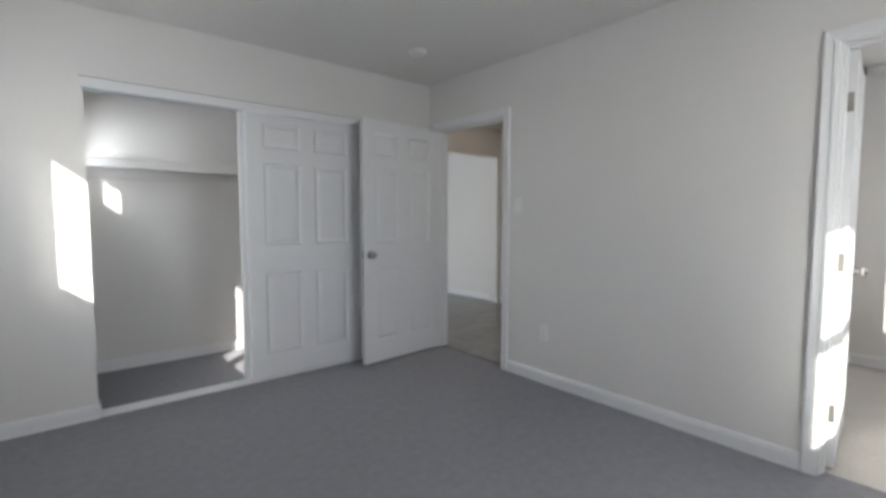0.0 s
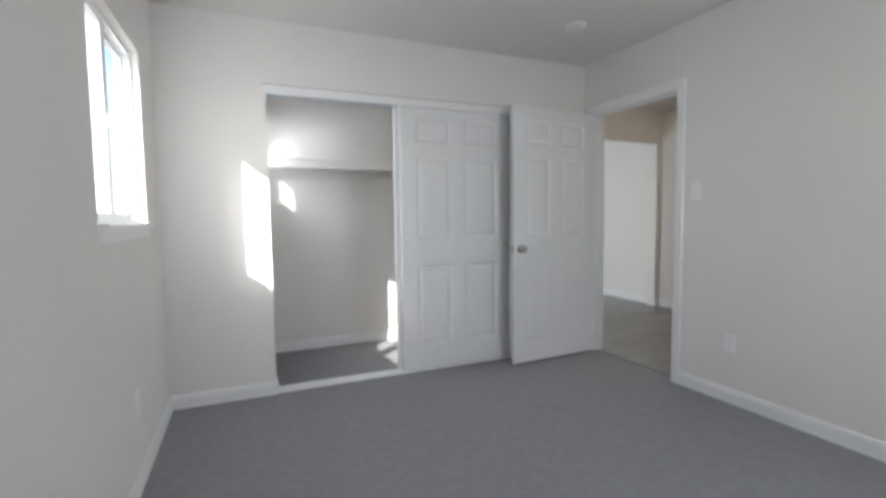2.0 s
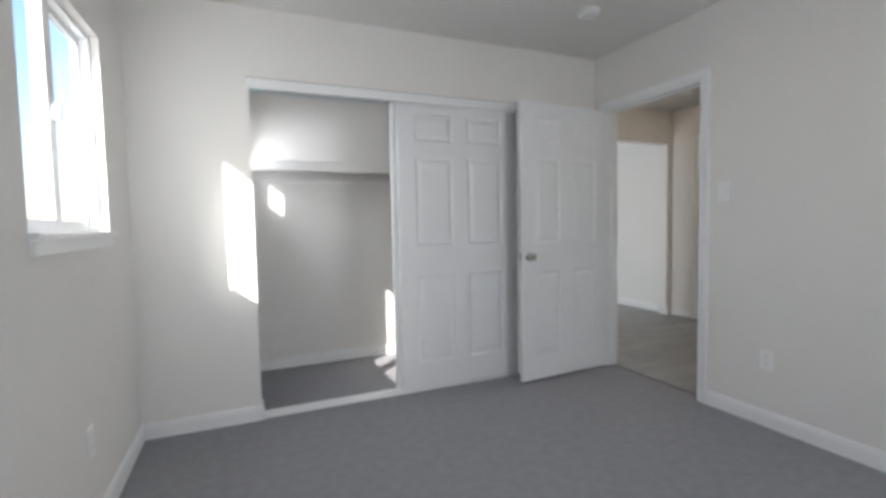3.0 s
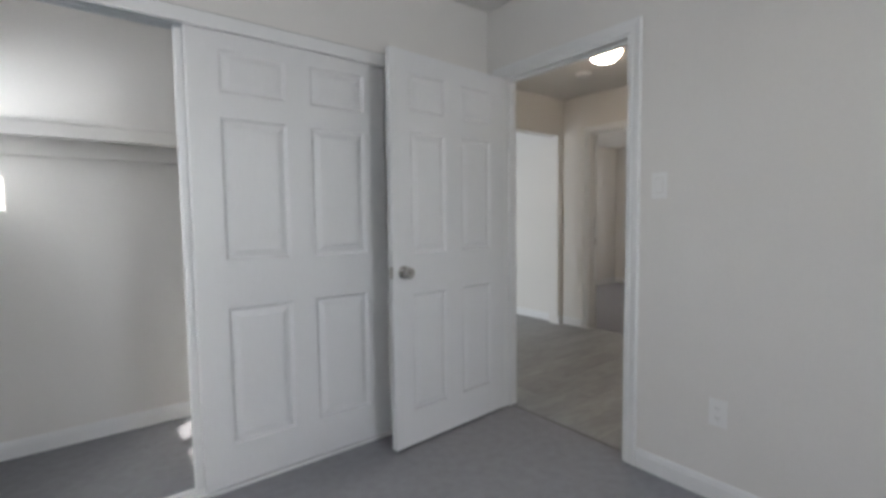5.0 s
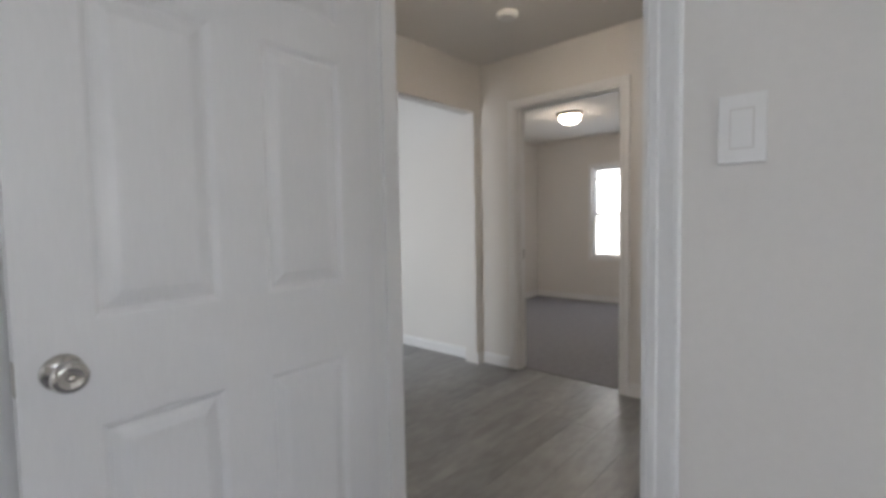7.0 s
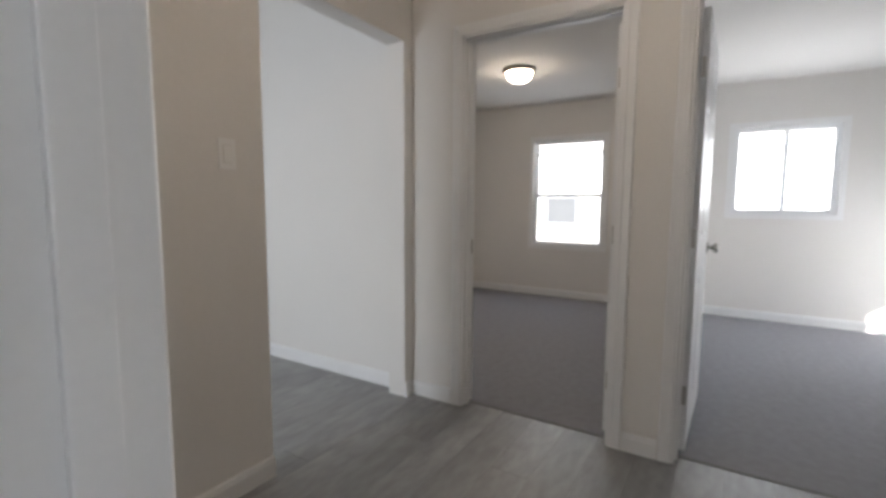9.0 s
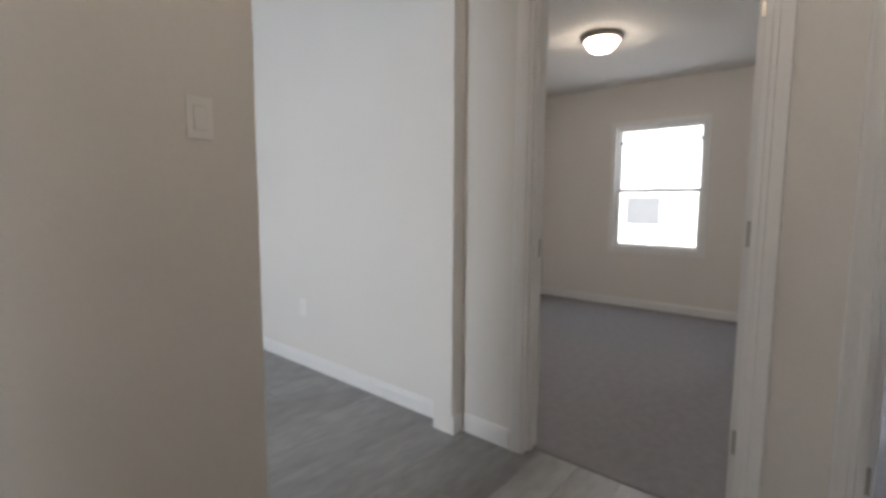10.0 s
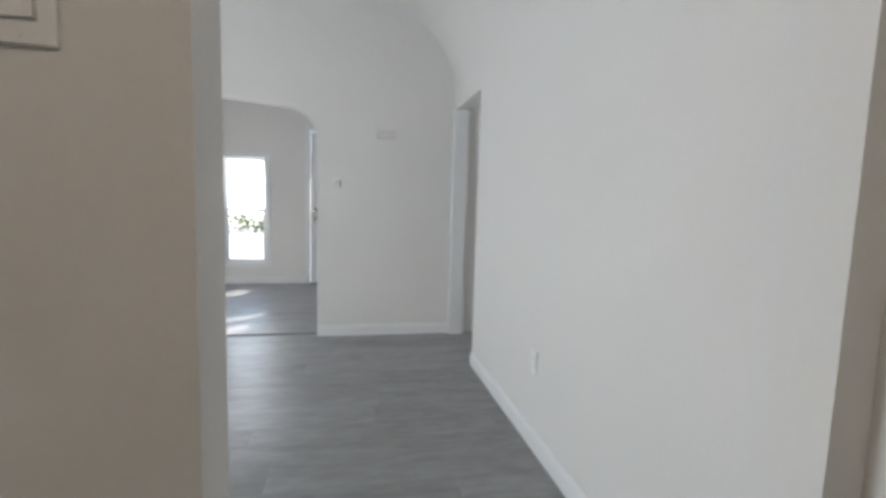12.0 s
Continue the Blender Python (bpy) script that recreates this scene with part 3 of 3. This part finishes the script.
def flush_lamp(x, y, z, label):
    t = thing("ceiling_lamp", label, "ceiling lamp", pose(x, y, z), group="flush ceiling lamps")
    part("pan", lathe([(0.0, 0.0), (0.146, 0.0), (0.150, -0.008), (0.148, -0.028), (0.138, -0.036), (0.119, -0.036), (0.115, -0.016), (0.0, -0.010)], 40), PAN, t, "tan enamelled pan", smooth=True)
    bowl = [(0.118, -0.034)] + [(0.118 * math.cos(a), -0.034 - 0.086 * math.sin(a)) for a in [math.pi / 2 * i / 10 for i in range(1, 10)]] + [(0.0, -0.120)]
    part("glass_bowl", lathe(bowl, 40), BOWL, t, "glowing frosted glass bowl", smooth=True)
    part("finial", lathe([(0.0, -0.116), (0.012, -0.118), (0.013, -0.123), (0.006, -0.127), (0.007, -0.131), (0.0, -0.134)], 18), NICKEL, t, smooth=True)
    return t


flush_lamp(3.70, 3.385, CZ, "lit frosted glass flush lamp on the hall ceiling")
flush_lamp(6.586, 4.675, 2.40, "lit frosted glass flush lamp on the bedroom ceiling")

# door chime and thermostat on the dining room's far wall
chime = thing("door_chime", "beige door chime box on the dining room wall", "door chime", place((4.19, 7.89, 1.69), (0, -1)))
part("box", boxes(((-0.08, -0.026, -0.03), (0.08, 0, 0.03)), bevel=0.006), BEIGE, chime)
part("lower_trim", boxes(((-0.08, -0.027, -0.035), (0.08, -0.004, -0.0305)), bevel=0.002), BEIGE, chime)
thermostat = thing("thermostat", "small white thermostat on the dining room wall", "thermostat", place((3.785, 7.89, 1.277), (0, -1)))
part("body", boxes(((-0.028, -0.014, -0.04), (0.028, 0, 0.04)), bevel=0.005), PLASTIC, thermostat)
part("lever", boxes(((-0.014, -0.0165, -0.022), (0.014, -0.0138, -0.017)), bevel=0.0005), PLASTIC, thermostat)


# ---------------------------------------------------------------- windows
def window(name, m, w, h, depth, style, split, label, stool=True, meeting=0.025, casing=True):
    """A window in an opening w by h. Local: x along, z up from the opening's bottom, y into the wall (0 at the room's face)."""
    t = thing(name, label, "window", m, kind="structure")
    d0, d1, f = depth, depth + 0.06, 0.020
    part("window_frame", boxes(((0, d0, 0), (f, d1, h)), ((w - f, d0, 0), (w, d1, h)), ((f, d0, 0), (w - f, d1, f)), ((f, d0, h - f), (w - f, d1, h)), bevel=0.002), VINYL, t)
    if style == "slider":
        spans = [((f, f, split + 0.02, h - f), d0 + 0.006), ((split - 0.02, f, w - f, h - f), d0 + 0.034)]
    else:
        spans = [((f, f, w - f, split + 0.018), d0 + 0.006), ((f, split - 0.018, w - f, h - f), d0 + 0.034)]
    for (x0, z0, x1, z1), y in spans:
        s = 0.025
        sl, sr = (s, s) if style != "slider" else ((s, meeting) if x0 < split - 0.1 else (meeting, s))
        sash = part("sash", boxes(((x0, y, z0), (x0 + sl, y + 0.024, z1)), ((x1 - sr, y, z0), (x1, y + 0.024, z1)), ((x0 + sl, y, z0), (x1 - sr, y + 0.024, z0 + s)), ((x0 + sl, y, z1 - s), (x1 - sr, y + 0.024, z1)), bevel=0.002), VINYL, t)
        pane = part("pane", boxes(((x0 + sl, y + 0.010, z0 + s), (x1 - sr, y + 0.014, z1 - s))), GLASS, sash)
        pane.visible_shadow = False
    if style == "slider":
        part("latch", boxes(((split - 0.012, d0 - 0.016, h * 0.46), (split + 0.016, d0 + 0.008, h * 0.54)), bevel=0.006), VINYL, t, "white plastic sash latch")
    else:
        part("latch", boxes(((w / 2 - 0.03, d0 - 0.012, split + 0.014), (w / 2 + 0.03, d0 + 0.012, split + 0.028)), bevel=0.004), VINYL, t, "white plastic sash latch")
    c, k = 0.05 if casing else 0.0, 0.011
    if casing:
        part("casing", boxes(((-c, -k, -0.0), (0, 0.0, h + c))), TRIM, t)
        part("casing", boxes(((w, -k, -0.0), (w + c, 0.0, h + c))), TRIM, t)
        part("casing", boxes(((0, -k, h), (w, 0.0, h + c))), TRIM, t)
    if stool:
        part("window_sill", boxes(((-c - 0.012, -0.032, -0.024), (w + c + 0.012, 0.0, 0.0)), bevel=0.004), TRIM, t)
        part("apron", boxes(((-c, -0.012, -0.068), (w + c, 0.0, -0.024)), bevel=0.002), TRIM, t)
    elif casing:
        part("casing", boxes(((-c, -k, -c), (w + c, 0.0, 0.0))), TRIM, t)
    return t


# local x to the right as seen from the room
window("window_1", pose(XW, WEST[0], WEST[2], 0, 0, 90), 0.865, 0.86, 0.035, "slider", 0.40, "white vinyl sliding window with a painted sill, bright outside", meeting=0.07, casing=False)
window("window_7", pose(XL, CLOSET_WINDOW[0], CLOSET_WINDOW[2], 0, 0, 90), 0.56, 0.54, 0.05, "sash", 0.27, "small white vinyl sash window in the closet, sun shining in", stool=False, casing=False)
window("window_2", pose(2.12, -0.65, 1.085, 0, 0, 180), 0.915, 1.145, 0.018, "sash", 0.55, "white vinyl sash window behind the bedroom")
window("window_3", pose(8.178, 2.955, 1.085, 0, 0, -90), 0.855, 0.865, 0.03, "slider", 0.435, "white vinyl sliding window in the second bedroom", stool=False)
w4 = window("window_4", pose(8.178, 5.115, 0.65, 0, 0, -90), 0.875, 1.31, 0.03, "sash", 0.625, "white vinyl double-hung window in the third bedroom", stool=False)
window("window_5", pose(7.95, 0.87, 0.40, 0, 0, 180), 0.93, 0.65, 0.03, "sash", 0.33, "white vinyl sash window of the second bedroom")
window("window_6", pose(2.285, 10.42, 0.275), 0.525, 1.385, 0.03, "sash", 0.70, "white double-hung window in the living room", stool=False)

# tilt latches on the upper sash
for x in (0.047, 0.828):
    part("tilt_latch", boxes(((x - 0.014, 0.050, 1.125), (x + 0.014, 0.066, 1.155)), bevel=0.003), DARKGAP, w4, "small dark sash latch")

# front door in the living room's far wall
front = thing("door_5", "white front door with a deadbolt and a round knob", "door", pose(3.355, 10.435, 0.0), kind="structure")
part("leaf", boxes(((0.02, 0, 0.012), (0.865, 0.044, 2.03)), bevel=0.003), DOOR, front)
part("casing", boxes(((-0.05, -0.028, 0), (0.016, -0.014, 2.10))), TRIM, front)
k5 = part("knob", lathe(KNOB, 24, "Y"), NICKEL, front, "satin nickel round knob", smooth=True)
k5.location = (0.07, 0, 0.885)
part("rose", lathe(ROSE, 24, "Y"), NICKEL, k5, smooth=True)
b5 = part("deadbolt", lathe([(0.0, -0.022), (0.02, -0.02), (0.03, -0.012), (0.032, 0.0)], 24, "Y"), NICKEL, front, "satin nickel deadbolt", smooth=True)
b5.location = (0.07, 0, 0.995)


# ---------------------------------------------------------------- outdoors
plate("ground", -400, 400, -400, 400, -0.70, -0.45, CONCRETE, "pale sunlit concrete and ground outside", "ground")


def neighbour(name, x0, x1, y0, y1, h, windows, label):
    """A stucco house across the yard with framed windows and a pitched roof."""
    t = thing(name, label, "house", pose(0, 0, -0.45))
    part("wall", boxes(((x0, y0, 0), (x1, y1, h))), STUCCO, t)
    bm = bmesh.new()
    ym, o = (y0 + y1) / 2, 0.4
    a = [bm.verts.new(p) for p in ((x0 - o, y0 - o, h), (x0 - o, ym, h + 1.4), (x0 - o, y1 + o, h))]
    b = [bm.verts.new(p) for p in ((x1 + o, y0 - o, h), (x1 + o, ym, h + 1.4), (x1 + o, y1 + o, h))]
    bm.faces.new(a)
    bm.faces.new(b[::-1])
    for i in range(3):
        j = (i + 1) % 3
        bm.faces.new((a[i], b[i], b[j], a[j]))
    part("roof", bm, ROOF, t)
    for axis, p, q, z, w, k in windows:
        def at(out, along, up):
            return (p + out, along, up) if axis == "x" else (along, p + out, up)

        win = part("window", boxes((at(-0.05, q, z), at(0.02, q + w, z + k))), VINYL, t)
        part("pane", boxes((at(-0.07, q + 0.07, z + 0.07), at(-0.052, q + w - 0.07, z + k - 0.07))), DARKGLASS, win)
        part("sill", boxes((at(-0.11, q - 0.06, z - 0.07), at(0.01, q + w + 0.06, z))), VINYL, win)
    return t


neighbour("neighbour_house", 19, 28, -3, 15, 6.2, [("x", 19, 7.5, 0.85, 1.2, 1.05), ("x", 19, 7.55, 2.62, 0.95, 0.36), ("x", 19, 0.9, 3.25, 0.6, 0.4)], "pale stucco neighbour house seen through the windows")
neighbour("neighbour_house", -6, 8, 32, 40, 3.2, [("y", 32, -2.6, 1.0, 0.5, 0.8), ("y", 32, -1.7, 0.95, 0.75, 0.75)], "pale stucco house across the street with dark windows")


# Added house, not seen: its pale wall hides blue sky behind the west window.
neighbour("neighbour_house", -18, -9, -3, 8, 5.0, [], "added pale stucco house that whitens the view through the west window")


def hedge():
    """A clipped hedge of many small leaves."""
    bm = bmesh.new()
    rng = random.Random(4)
    for i in range(1700):
        c = Vector((rng.uniform(-7, 6), 26 + rng.gauss(0, 0.35), -0.45 + abs(rng.gauss(0.42, 0.2))))
        n = Vector((rng.gauss(0, 1), rng.gauss(0, 1), rng.gauss(0, 1))).normalized()
        u = n.orthogonal().normalized()
        w = n.cross(u)
        s = rng.uniform(0.07, 0.14)
        bm.faces.new([bm.verts.new(c + u * s * a + w * s * b) for a, b in ((-1, 0), (0, -0.6), (1, 0), (0, 0.6))])
    ob = new("hedge", mesh_of("hedge", bm, LEAF))
    return tagged(ob, "low green hedge across the street", "hedge", kind="stuff")


hedge()

# ---------------------------------------------------------------- plank floor, board by board
plate("floor_underlay", XD, XE + 0.07, 1.38, 10.56, -0.10, -0.006, JOINT, "dark joints under the plank floor", "floor")
plate("floor_underlay_kitchen", XE + 0.07, 7.0, 6.14, 8.4, -0.10, -0.006, JOINT, "dark joints under the plank floor", "floor")
planks = thing("floor_planks", "grey-brown wood-look vinyl planks with fine joints", "floor", kind="structure")
plate("floor_underlay_dining", 0.86, XD, 4.56, 10.56, -0.10, -0.006, JOINT, "dark joints under the plank floor", "floor")
PW, PL, GAP = 0.178, 1.22, 0.0010
plank_mesh = {}


def plank(x0, x1, y0, y1):
    key = (round(x1 - x0, 3), round(y1 - y0, 3))
    if key not in plank_mesh:
        w, d, b = key[0] - GAP, key[1] - GAP, 0.0007
        bm = bmesh.new()
        lo = [bm.verts.new(p) for p in ((0, 0, -0.006), (w, 0, -0.006), (w, d, -0.006), (0, d, -0.006))]
        mid = [bm.verts.new(p) for p in ((0, 0, -b), (w, 0, -b), (w, d, -b), (0, d, -b))]
        hi = [bm.verts.new(p) for p in ((b, b, 0), (w - b, b, 0), (w - b, d - b, 0), (b, d - b, 0))]
        for p, q in ((lo, mid), (mid, hi)):
            for i in range(4):
                bm.faces.new((p[i], p[(i + 1) % 4], q[(i + 1) % 4], q[i]))
        bm.faces.new(hi)
        plank_mesh[key] = mesh_of("plank", bm, PLANK)
    ob = part("plank", plank_mesh[key], PLANK, planks)
    ob.location = (x0, y0, 0)


def lay(spans, y0, y1):
    """Rows of boards along x from y0 to y1; spans gives the row's ends."""
    for k in range(math.floor((y0 - 1.5) / PW), math.ceil((y1 - 1.5) / PW)):
        ya, yb = max(y0, 1.5 + k * PW), min(y1, 1.5 + (k + 1) * PW)
        if yb - ya < 0.012:
            continue
        x0, x1 = spans((ya + yb) / 2)
        x = 0.9 - random.Random(k * 7 + 3).uniform(0.1, PL)
        while x < x1:
            a, b = max(x, x0), min(x + PL, x1)
            if b - a > 0.02:
                plank(a, b, ya, yb)
            x += PL


lay(lambda y: (2.673, 4.842) if y < YH else (0.90, XE if y < 7.0 else 7.0), 1.50, 7.95)
lay(lambda y: (XE + 0.1, 7.0), 7.95, 8.4)
lay(lambda y: (1.20, 5.0), 7.986, 10.42)
strip = thing("threshold_strip", "dark transition strip under the arch", "threshold", kind="structure")
part("strip", boxes(((1.60, 7.950, -0.006), (3.641, 7.986, 0.006)), bevel=0.002), JOINT, strip)
for i, (x, a0, a1) in enumerate(((2.672, DOOR1[0] + 0.018, DOOR1[1] - 0.018), (4.843, DOOR2[0] + 0.018, DOOR2[1] - 0.018), (4.843, DOOR3[0] + 0.018, DOOR3[1] - 0.018))):
    s = thing("carpet_edge", "thin dark seam between planks and carpet", "threshold", group="carpet seams", kind="structure")
    part("strip", boxes(((x - 0.008, a0, -0.004), (x + 0.008, a1, 0.004)), bevel=0.002), JOINT, s)
